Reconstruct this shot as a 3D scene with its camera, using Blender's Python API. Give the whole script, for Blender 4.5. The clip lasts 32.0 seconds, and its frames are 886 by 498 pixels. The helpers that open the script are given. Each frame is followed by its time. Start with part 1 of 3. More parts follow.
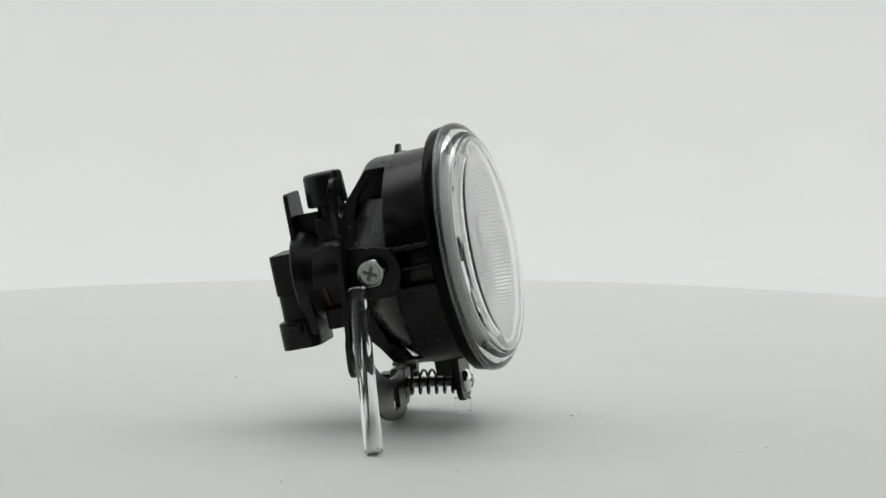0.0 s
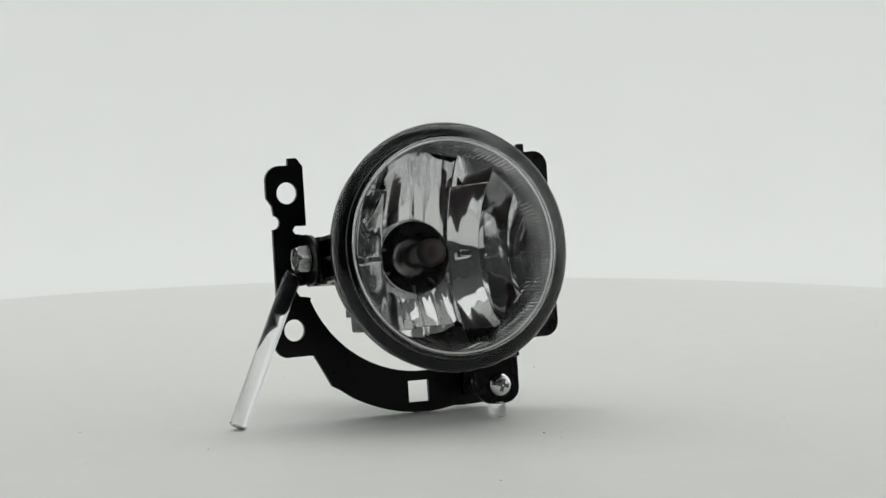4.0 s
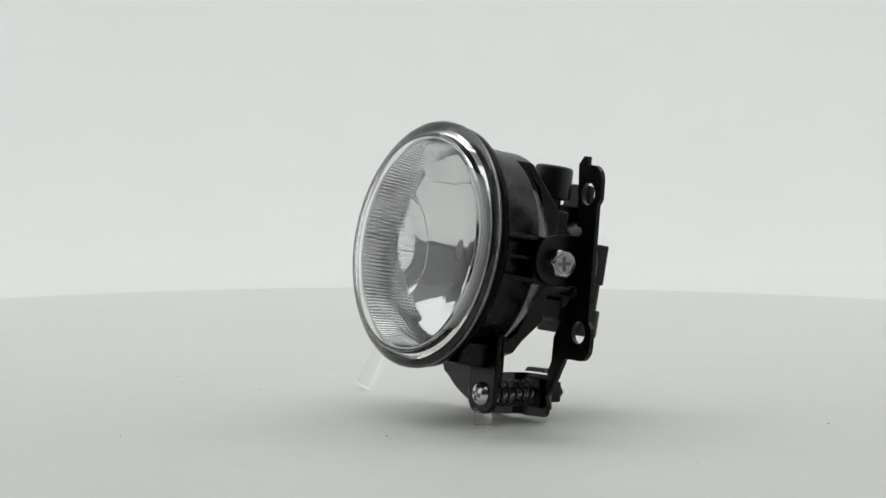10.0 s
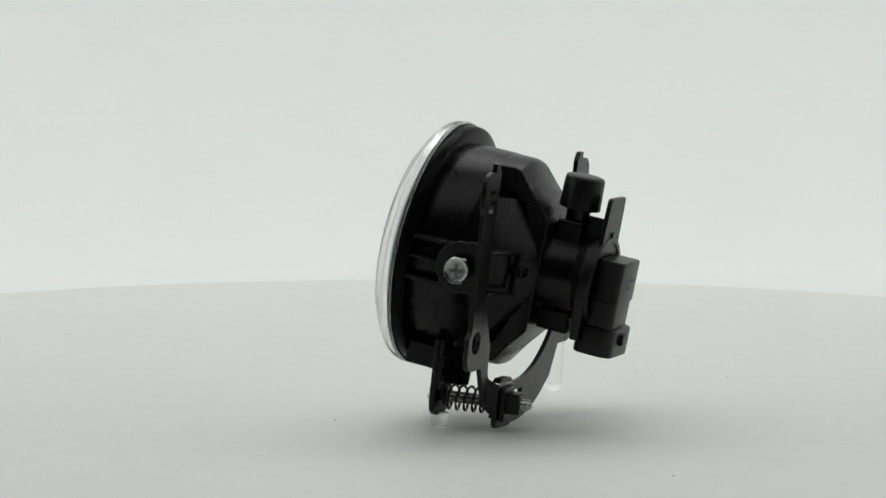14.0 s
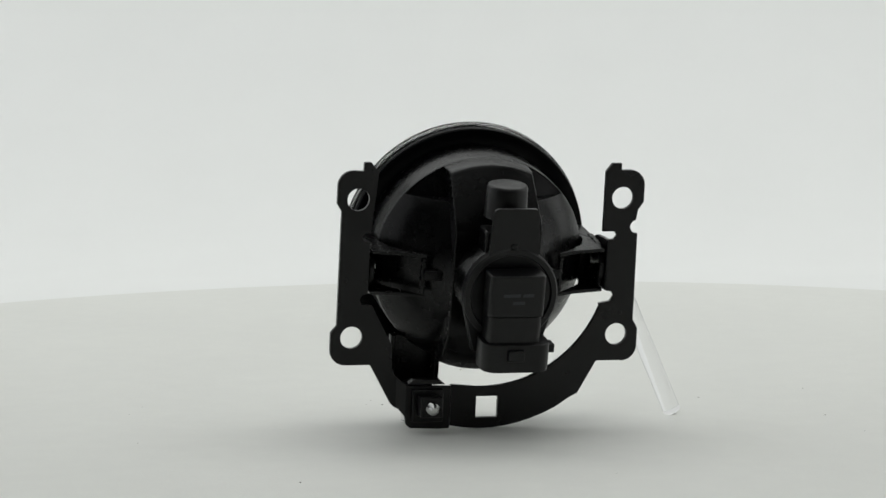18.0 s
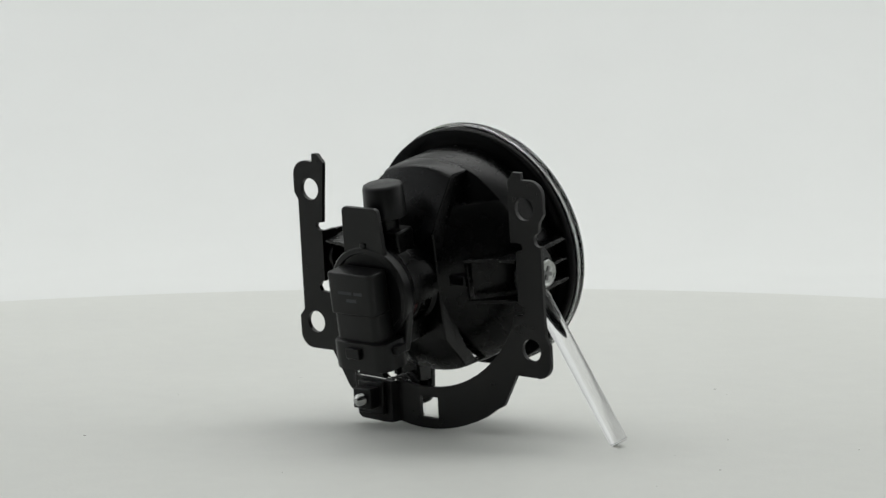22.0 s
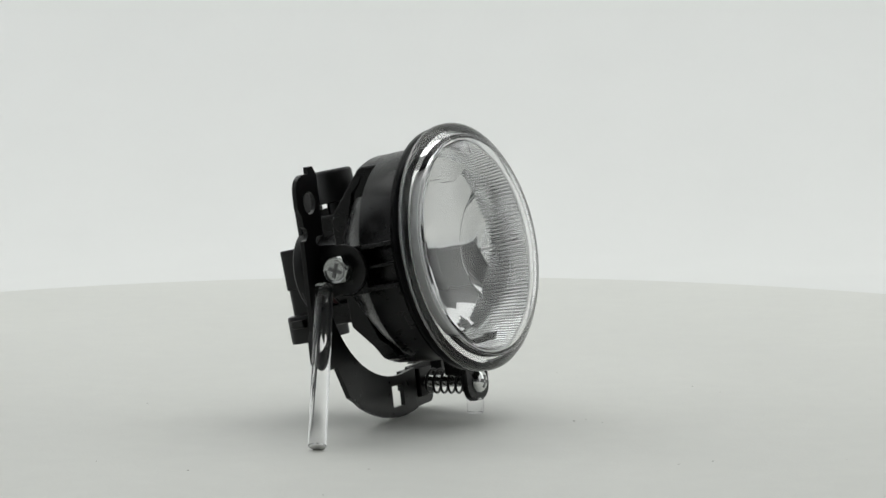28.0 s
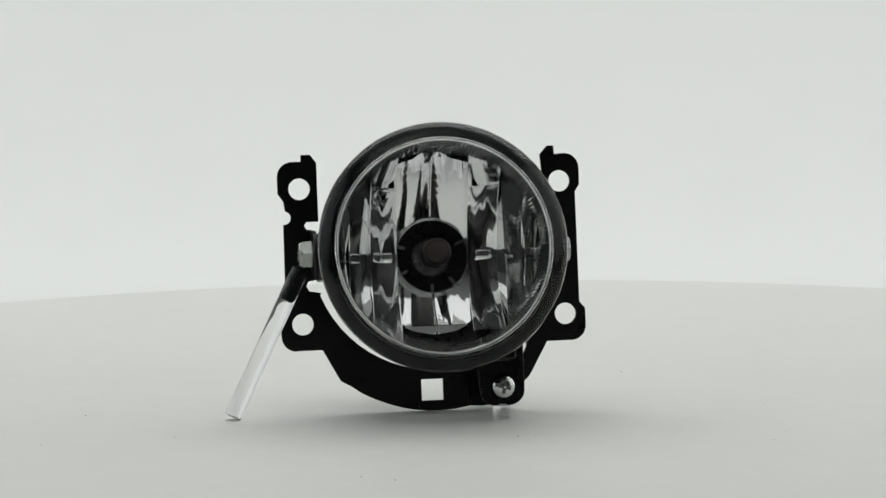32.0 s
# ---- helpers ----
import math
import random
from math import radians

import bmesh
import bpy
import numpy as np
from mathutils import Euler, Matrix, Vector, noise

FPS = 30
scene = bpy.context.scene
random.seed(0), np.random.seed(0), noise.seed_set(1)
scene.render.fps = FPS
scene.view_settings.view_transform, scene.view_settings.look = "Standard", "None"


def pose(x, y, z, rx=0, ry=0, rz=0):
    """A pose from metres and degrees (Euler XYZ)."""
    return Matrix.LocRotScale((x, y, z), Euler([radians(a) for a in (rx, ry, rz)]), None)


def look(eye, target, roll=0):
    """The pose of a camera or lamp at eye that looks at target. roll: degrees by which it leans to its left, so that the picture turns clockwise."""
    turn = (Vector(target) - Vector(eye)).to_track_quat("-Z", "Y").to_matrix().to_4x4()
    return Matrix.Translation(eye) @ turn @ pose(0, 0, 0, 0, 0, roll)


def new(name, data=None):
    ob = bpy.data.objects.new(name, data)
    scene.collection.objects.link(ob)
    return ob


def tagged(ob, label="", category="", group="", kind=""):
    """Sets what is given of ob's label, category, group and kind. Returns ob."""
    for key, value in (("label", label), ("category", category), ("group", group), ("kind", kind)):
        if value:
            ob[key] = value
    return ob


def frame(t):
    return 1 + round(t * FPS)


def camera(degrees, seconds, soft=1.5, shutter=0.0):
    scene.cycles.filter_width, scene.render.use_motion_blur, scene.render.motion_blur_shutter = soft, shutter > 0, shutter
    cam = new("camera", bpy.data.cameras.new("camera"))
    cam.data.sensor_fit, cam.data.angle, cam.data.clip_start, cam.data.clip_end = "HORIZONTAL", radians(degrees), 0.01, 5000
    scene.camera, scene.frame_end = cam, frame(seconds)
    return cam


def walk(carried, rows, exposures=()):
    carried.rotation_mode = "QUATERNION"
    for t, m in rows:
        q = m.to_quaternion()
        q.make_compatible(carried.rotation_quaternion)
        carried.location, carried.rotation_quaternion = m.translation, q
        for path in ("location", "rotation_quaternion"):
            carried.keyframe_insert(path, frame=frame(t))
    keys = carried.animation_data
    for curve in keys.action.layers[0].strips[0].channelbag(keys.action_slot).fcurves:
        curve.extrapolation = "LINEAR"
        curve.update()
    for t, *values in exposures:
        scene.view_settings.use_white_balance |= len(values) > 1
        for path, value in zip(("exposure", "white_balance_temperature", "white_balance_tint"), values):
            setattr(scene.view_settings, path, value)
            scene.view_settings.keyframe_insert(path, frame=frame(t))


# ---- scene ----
SECONDS = 32.0
TURN = 13.4263          # degrees a second, clockwise from above
FRONT = 5.75            # the moment at which the lamp faces the camera

# ---- camera: stands still on its tripod ----
cam = camera(16.296, SECONDS, soft=1.5)
EYE = (0.0, -1.17, 0.19107)
AIM = (EYE[0] - 0.003748, EYE[1] + 0.994219, EYE[2] - 0.107303)
walk(cam, [(0.0, look(EYE, AIM, -0.123)), (SECONDS, look(EYE, AIM, -0.123))],
     exposures=[(0.0, 0.0), (SECONDS, 0.0)])

# ---- light: two large softboxes overhead and an upright one to each side of the lamp ----
world = bpy.data.worlds.new("studio_air")
world.use_nodes = True
world.node_tree.nodes["Background"].inputs[0].default_value = (0.9, 0.95, 1.0, 1)
world.node_tree.nodes["Background"].inputs[1].default_value = 0.02
scene.world = world


def softbox(name, eye, target, wide, high, watts, colour=(1, 1, 1)):
    lamp = bpy.data.lights.new(name, "AREA")
    lamp.shape, lamp.size, lamp.size_y, lamp.energy, lamp.color = "RECTANGLE", wide, high, watts, colour
    ob = new(name, lamp)
    ob.matrix_basis = look(eye, target)
    return ob


softbox("rear_softbox", (0.0, 0.72, 1.45), (0, 0.45, 0), 2.8, 0.85, 15.2, (0.985, 1.0, 0.985))
softbox("front_softbox", (0.0, -0.58, 1.45), (0, -0.1, 0), 1.7, 0.9, 3.5, (0.975, 1.0, 0.975))
softbox("left_softbox", (-1.25, -0.05, 0.62), (0.0, 0.0, 0.3), 1.5, 1.1, 3.3, (0.965, 0.99, 1.0))
softbox("right_softbox", (1.25, -0.05, 0.62), (0.0, 0.0, 0.3), 1.5, 1.1, 3.6, (0.985, 1.0, 0.985))


# ---- materials ----
def material(name, colour, rough=0.5, metal=0.0, grain=0.0, grain_size=0.002, bump=0.0, bump_size=0.0005,
             transmission=0.0, ior=1.5, rough_vary=0.0, coat=0.0, specular=0.5):
    mat = bpy.data.materials.new(name)
    mat.use_nodes = True
    nt = mat.node_tree
    bsdf = nt.nodes["Principled BSDF"]
    bsdf.inputs["Base Color"].default_value = (*colour, 1)
    bsdf.inputs["Roughness"].default_value = rough
    bsdf.inputs["Metallic"].default_value = metal
    bsdf.inputs["Transmission Weight"].default_value = transmission
    bsdf.inputs["IOR"].default_value = ior
    bsdf.inputs["Coat Weight"].default_value = coat
    bsdf.inputs["Specular IOR Level"].default_value = specular
    coord = nt.nodes.new("ShaderNodeTexCoord")
    if grain or rough_vary:
        fine = nt.nodes.new("ShaderNodeTexNoise")
        fine.inputs["Scale"].default_value = 1 / grain_size
        fine.inputs["Detail"].default_value = 4
        wide = nt.nodes.new("ShaderNodeTexNoise")
        wide.inputs["Scale"].default_value = 0.12 / grain_size
        wide.inputs["Detail"].default_value = 3
        nt.links.new(coord.outputs["Object"], fine.inputs["Vector"])
        nt.links.new(coord.outputs["Object"], wide.inputs["Vector"])
        both = nt.nodes.new("ShaderNodeMath")
        both.operation = "ADD"
        nt.links.new(fine.outputs["Fac"], both.inputs[0])
        nt.links.new(wide.outputs["Fac"], both.inputs[1])
    if grain:
        span = nt.nodes.new("ShaderNodeMapRange")
        span.inputs["From Min"].default_value, span.inputs["From Max"].default_value = 0.6, 1.4
        span.inputs["To Min"].default_value, span.inputs["To Max"].default_value = 1 - grain, 1 + grain
        nt.links.new(both.outputs[0], span.inputs["Value"])
        mul = nt.nodes.new("ShaderNodeVectorMath")
        mul.operation = "SCALE"
        mul.inputs[0].default_value = colour
        nt.links.new(span.outputs[0], mul.inputs["Scale"])
        nt.links.new(mul.outputs[0], bsdf.inputs["Base Color"])
    if rough_vary:
        span = nt.nodes.new("ShaderNodeMapRange")
        span.inputs["From Min"].default_value, span.inputs["From Max"].default_value = 0.6, 1.4
        span.inputs["To Min"].default_value = max(0.0, rough - rough_vary)
        span.inputs["To Max"].default_value = min(1.0, rough + rough_vary)
        nt.links.new(both.outputs[0], span.inputs["Value"])
        nt.links.new(span.outputs[0], bsdf.inputs["Roughness"])
    if bump:
        n = nt.nodes.new("ShaderNodeTexNoise")
        n.inputs["Scale"].default_value = 1 / bump_size
        n.inputs["Detail"].default_value = 3
        nt.links.new(coord.outputs["Object"], n.inputs["Vector"])
        b = nt.nodes.new("ShaderNodeBump")
        b.inputs["Strength"].default_value = bump
        b.inputs["Distance"].default_value = bump_size * 0.3
        nt.links.new(n.outputs["Fac"], b.inputs["Height"])
        nt.links.new(b.outputs[0], bsdf.inputs["Normal"])
    return mat


PALE_PAINT = material("pale_paint", (0.5, 0.5, 0.5), 0.9, grain=0.05, grain_size=0.1)
GREY_PAINT = material("grey_paint", (0.11, 0.11, 0.113), 0.9, grain=0.1, grain_size=0.1)
WHITE_SHEET = material("white_sheet", (0.80, 0.81, 0.80), 0.85, grain=0.012, grain_size=0.05)
DISC_WHITE = material("disc_white", (0.705, 0.712, 0.68), 0.6, grain=0.03, grain_size=0.012, bump=0.2, bump_size=0.0016,
                      rough_vary=0.05)
DARK_PAINT = material("dark_paint", (0.035, 0.035, 0.038), 0.9, grain=0.1, grain_size=0.1)
BLACK_PLASTIC = material("black_plastic", (0.0016, 0.0017, 0.0018), 0.27, grain=0.15, grain_size=0.004, specular=0.22, bump=0.02,
                         bump_size=0.0006, rough_vary=0.03)
RIM_PLASTIC = material("rim_plastic", (0.002, 0.0022, 0.0024), 0.22, specular=0.05, grain=0.12, grain_size=0.03, rough_vary=0.02)
MATT_PLASTIC = material("matt_plastic", (0.0036, 0.0038, 0.004), 0.36, specular=0.28, grain=0.15, grain_size=0.003, bump=0.12,
                        bump_size=0.0003, rough_vary=0.06)
BLACK_STEEL = material("black_coated_steel", (0.0016, 0.0017, 0.0017), 0.32, specular=0.3, grain=0.2, grain_size=0.003, bump=0.12,
                       bump_size=0.0003, rough_vary=0.08)
CHROME = material("mirror_coating", (0.88, 0.885, 0.89), 0.05, 1.0, bump=0.006, bump_size=0.008)
SATIN_CHROME = material("satin_mirror_coating", (0.9, 0.905, 0.905), 0.04, 0.95, bump=0.008, bump_size=0.002)
LIP_WHITE = material("pale_mouth_edge", (0.75, 0.76, 0.76), 0.35, grain=0.1, grain_size=0.002)
ZINC = material("zinc_plated_steel", (0.46, 0.47, 0.46), 0.2, 1.0, grain=0.2, grain_size=0.001, bump=0.12,
                bump_size=0.0004, rough_vary=0.1)
BOLT_ZINC = material("dull_zinc_plating", (0.34, 0.35, 0.34), 0.22, 1.0, grain=0.25, grain_size=0.0012, bump=0.15,
                     bump_size=0.0005, rough_vary=0.1)
SCREW_STEEL = material("polished_screw_steel", (0.7, 0.71, 0.7), 0.16, 1.0, grain=0.12, grain_size=0.001, rough_vary=0.06)
# dark tone that paints the shade of the cross recesses; also the seat lugs' steel
SHADE_AND_LUG_STEEL = material("recess_shade_and_lug_steel", (0.17, 0.17, 0.17), 0.5, 1.0, grain=0.2, grain_size=0.001)
SPRING_STEEL = material("black_spring_steel", (0.012, 0.012, 0.012), 0.35, 0.6, grain=0.2, grain_size=0.001)
CLEAR_LENS = material("clear_moulded_lens", (1, 1, 1), 0.0, transmission=1.0, ior=1.37, specular=0.28)
EMBOSS = material("embossed_clear", (1, 1, 1), 0.22, transmission=1.0, ior=1.5)
EDGE_GLINT = material("edge_glint_frost", (0.92, 0.93, 0.93), 0.25, transmission=0.95, ior=1.4)
ACRYLIC = material("clear_acrylic", (0.99, 0.99, 1.0), 0.02, transmission=1.0, ior=1.49)
FROSTED = material("frosted_cut", (0.82, 0.82, 0.81), 0.7, grain=0.06, grain_size=0.001)
BULB_GLASS = material("bulb_glass", (1, 1, 1), 0.0, transmission=1.0, ior=1.47)
BULB_TIP = material("bulb_tip_paint", (0.027, 0.016, 0.016), 0.4, grain=0.15, grain_size=0.001)
DARK_HOLE = material("dark_bulb_seat", (0.72, 0.72, 0.72), 0.2, 1.0, grain=0.2, grain_size=0.002)
RED_SEAL = material("red_rubber_seal", (0.045, 0.005, 0.006), 0.5, grain=0.2, grain_size=0.001)
PALE_PRINT = material("pale_print", (0.022, 0.025, 0.03), 0.6, grain=0.2, grain_size=0.001)
DUST = material("dark_dust", (0.32, 0.31, 0.28), 0.9, grain=0.3, grain_size=0.001)


# ---- mesh helpers; shapes in millimetres ----
def thing(name, label, category, **more):
    return tagged(new(name), label, category, **more)


def part(name, bm, mat, parent, label="", at=None, smooth=35, bevel=0.0, segments=2):
    mesh = bpy.data.meshes.new(name)
    bmesh.ops.recalc_face_normals(bm, faces=bm.faces)
    bmesh.ops.scale(bm, vec=(0.001,) * 3, verts=bm.verts)
    bm.to_mesh(mesh)
    bm.free()
    mesh.materials.append(mat)
    ob = new(name, mesh)
    ob.parent = parent
    if at is not None:
        ob.matrix_basis = at
    if smooth:
        mesh.polygons.foreach_set("use_smooth", [True] * len(mesh.polygons))
        mesh.set_sharp_from_angle(angle=radians(smooth))
    if bevel:
        mod = ob.modifiers.new("edge", "BEVEL")
        mod.width, mod.segments, mod.limit_method, mod.angle_limit = bevel * 0.001, segments, "ANGLE", radians(30)
        mod.harden_normals = False
    return tagged(ob, label)


def box(x0, x1, y0, y1, z0, z1, bm=None, m=None):
    bm = bm or bmesh.new()
    made = bmesh.ops.create_cube(bm, size=1)["verts"]
    for v in made:
        v.co = Vector(((x0 + x1) / 2 + v.co.x * (x1 - x0), (y0 + y1) / 2 + v.co.y * (y1 - y0), (z0 + z1) / 2 + v.co.z * (z1 - z0)))
    if m is not None:
        bmesh.ops.transform(bm, matrix=m, verts=made)
    return bm


def revolve(profile, steps=96, bm=None, m=None, closed=False, ripple=None):
    """Turns (radius, along y) pairs about the y axis."""
    bm = bm or bmesh.new()
    rings = []
    for r, y in profile:
        if r < 1e-6:
            rings.append([bm.verts.new((0, y, 0))])
            continue
        ring = []
        for i in range(steps):
            a = 2 * math.pi * i / steps
            k = r * (1 + (ripple(a, y) if ripple else 0))
            ring.append(bm.verts.new((k * math.cos(a), y, k * math.sin(a))))
        rings.append(ring)
    pairs = list(zip(rings, rings[1:])) + ([(rings[-1], rings[0])] if closed else [])
    for a, b in pairs:
        for i in range(steps):
            j = (i + 1) % steps
            if len(a) == 1 and len(b) == 1:
                continue
            if len(a) == 1:
                bm.faces.new((a[0], b[i], b[j]))
            elif len(b) == 1:
                bm.faces.new((a[i], a[j], b[0]))
            else:
                bm.faces.new((a[i], a[j], b[j], b[i]))
    if m is not None:
        bmesh.ops.transform(bm, matrix=m, verts=[v for ring in rings for v in ring])
    return bm


def prism(outline, x0, x1, bm=None, taper=1.0):
    """A shape drawn in (y, z), pushed along x."""
    bm = bm or bmesh.new()
    a = [bm.verts.new((x0, y, z)) for y, z in outline]
    b = [bm.verts.new((x1, y, z)) for y, z in outline]
    bm.faces.new(a)
    bm.faces.new(b[::-1])
    n = len(outline)
    for i in range(n):
        bm.faces.new((a[i], a[(i + 1) % n], b[(i + 1) % n], b[i]))
    return bm


def arc(cx, cz, r, a0, a1, n):
    return [(cx + r * math.cos(radians(a0 + (a1 - a0) * i / n)), cz + r * math.sin(radians(a0 + (a1 - a0) * i / n)))
            for i in range(n + 1)]


def plate(loops, y0, y1, bends=(), shift=None):
    """A flat plate in (x, z) with holes: the first loop is its edge, the others are holes."""
    bm = bmesh.new()
    edges = []
    for loop in loops:
        vs = [bm.verts.new((x, y0, z)) for x, z in loop]
        edges += [bm.edges.new((vs[i], vs[(i + 1) % len(vs)])) for i in range(len(vs))]
    bmesh.ops.triangle_fill(bm, use_beauty=True, use_dissolve=False, edges=edges)
    for co, no in bends:
        bmesh.ops.bisect_plane(bm, geom=bm.verts[:] + bm.edges[:] + bm.faces[:], plane_co=co, plane_no=no)
    if shift:
        for v in bm.verts:
            v.co.y += shift(v.co.x, v.co.z)
    made = bmesh.ops.extrude_face_region(bm, geom=bm.faces[:])
    bmesh.ops.translate(bm, vec=(0, y1 - y0, 0), verts=[g for g in made["geom"] if isinstance(g, bmesh.types.BMVert)])
    return bm


def tube(points, r, sides=10, bm=None, caps=True):
    bm = bm or bmesh.new()
    rings, up = [], Vector((0.31, 0.2, 0.93))
    for i, p in enumerate(points):
        d = (Vector(points[min(i + 1, len(points) - 1)]) - Vector(points[max(i - 1, 0)])).normalized()
        u = d.cross(up).normalized()
        w = d.cross(u)
        rings.append([bm.verts.new(Vector(p) + r * (math.cos(2 * math.pi * k / sides) * u + math.sin(2 * math.pi * k / sides) * w))
                      for k in range(sides)])
    for a, b in zip(rings, rings[1:]):
        for k in range(sides):
            bm.faces.new((a[k], a[(k + 1) % sides], b[(k + 1) % sides], b[k]))
    if caps:
        bm.faces.new(rings[0])
        bm.faces.new(rings[-1][::-1])
    return bm


def rounded(w, h, r, n=6):
    """A rounded rectangle about the origin."""
    return (arc(w / 2 - r, h / 2 - r, r, 0, 90, n) + arc(-w / 2 + r, h / 2 - r, r, 90, 180, n)
            + arc(-w / 2 + r, -h / 2 + r, r, 180, 270, n) + arc(w / 2 - r, -h / 2 + r, r, 270, 360, n))


def stand(outline, z0, z1, cx=0.0, cy=0.0, bm=None, flare=1.0):
    """A shape drawn in (x, y), raised along z."""
    bm = bm or bmesh.new()
    a = [bm.verts.new((cx + x, cy + y, z0)) for x, y in outline]
    b = [bm.verts.new((cx + x * flare, cy + y * flare, z1)) for x, y in outline]
    bm.faces.new(a[::-1])
    bm.faces.new(b)
    n = len(outline)
    for i in range(n):
        bm.faces.new((a[i], a[(i + 1) % n], b[(i + 1) % n], b[i]))
    return bm


# ---- the studio: a white sweep behind, dark room in front ----
TOP = -0.0008           # the disc's upper face


def studio_sweep():
    bm = bmesh.new()
    line = [(-900, -14)] + [(620, -14)]
    line += [(620 + 560 * math.sin(radians(a)), -14 + 560 - 560 * math.cos(radians(a))) for a in range(6, 91, 6)]
    line += [(1180, 1700)]
    xs = (-1600, -800, 0, 800, 1600)
    rows = [[bm.verts.new((x, y, z)) for y, z in line] for x in xs]
    for a, b in zip(rows, rows[1:]):
        for i in range(len(line) - 1):
            bm.faces.new((a[i], a[i + 1], b[i + 1], b[i]))
    made = bmesh.ops.extrude_face_region(bm, geom=bm.faces[:])
    for g in made["geom"]:
        if isinstance(g, bmesh.types.BMVert):
            g.co.z -= 8 if g.co.y < 1100 else 0
            g.co.y += 8 if g.co.y >= 600 else 0
    return part("backdrop", bm, WHITE_SHEET, None, smooth=60)


tagged(studio_sweep(), "seamless matt white studio sweep behind the turntable", "backdrop", kind="structure")


def room_panel(name, x0, x1, y0, y1, z0, z1, mat, label):
    tagged(part(name, box(x0, x1, y0, y1, z0, z1), mat, None, smooth=0), label, "wall", kind="structure")


room_panel("wall_south", -1640, 1640, -2560, -2520, -22, 1700, GREY_PAINT, "grey painted wall of the unlit room")
for side, x0, x1 in (("west", -1640, -1602), ("east", 1602, 1640)):
    room_panel("wall_" + side, x0, x1, 250, 1200, -22, 1700, WHITE_SHEET, "matt white side wall beside the sweep")
    room_panel("wall_" + side + "_front", x0, x1, -2520, 246, -22, 1700, GREY_PAINT, "grey painted side wall of the room")
room_panel("ceiling", -1640, 1640, -2560, 1200, 1702, 1740, PALE_PAINT, "pale grey ceiling of the studio")
room_panel("floor", -1640, 1640, -2560, -902, -60, -22, DARK_PAINT, "dark floor of the unlit room")


def turntable():
    root = thing("turntable", "slightly oval matt white turntable disc", "turntable")
    n = 180

    def edge(a):
        return 445 + 24 * math.cos(2 * (a - radians(42))) + 5 * math.cos(a - radians(60))

    def rings(profile, closed):
        bm = bmesh.new()
        loops = []
        for k, z in profile:
            if k == 0.0:
                loops.append([bm.verts.new((0, 0, z))])
            else:
                loops.append([bm.verts.new((k * edge(2 * math.pi * i / n) * math.cos(2 * math.pi * i / n),
                                            k * edge(2 * math.pi * i / n) * math.sin(2 * math.pi * i / n), z)) for i in range(n)])
        for a, b in zip(loops, loops[1:] + (loops[:1] if closed else [])):
            for i in range(n):
                j = (i + 1) % n
                if len(a) == 1 and len(b) == 1:
                    continue
                bm.faces.new((a[0], b[i], b[j]) if len(a) == 1 else (a[i], b[0], a[j]) if len(b) == 1 else (a[i], b[i], b[j], a[j]))
        return bm
    part("disc", rings(((0.0, -0.8), (0.25, -0.8), (0.6, -0.8), (0.994, -0.8), (0.994, -13.9), (0.0, -13.9)), False), DISC_WHITE, root,
         "matt white disc with faint scuffs")
    part("edge_band", rings(((0.9941, -0.8), (0.9968, -0.8), (1.0, -2.4), (1.0, -13.9), (0.9941, -13.9)), True), DISC_WHITE, root,
         "rounded white edge of the disc")
    return root


TURNTABLE = turntable()

# ---- the fog lamp ----
# Two frames of its own: the bracket's plate, and the lamp's optical axis (its y runs to the back).
BRACKET = pose(-0.00513, 0.02803, 0.06069, -6.18, -1.215, 0.07)
OPTIC = pose(-0.0055, -0.0028, 0.06535, -11.8, -1.215, 0.0)
LAMP = thing("fog_lamp", "round black car fog lamp with clear lens on a steel bracket", "fog lamp")


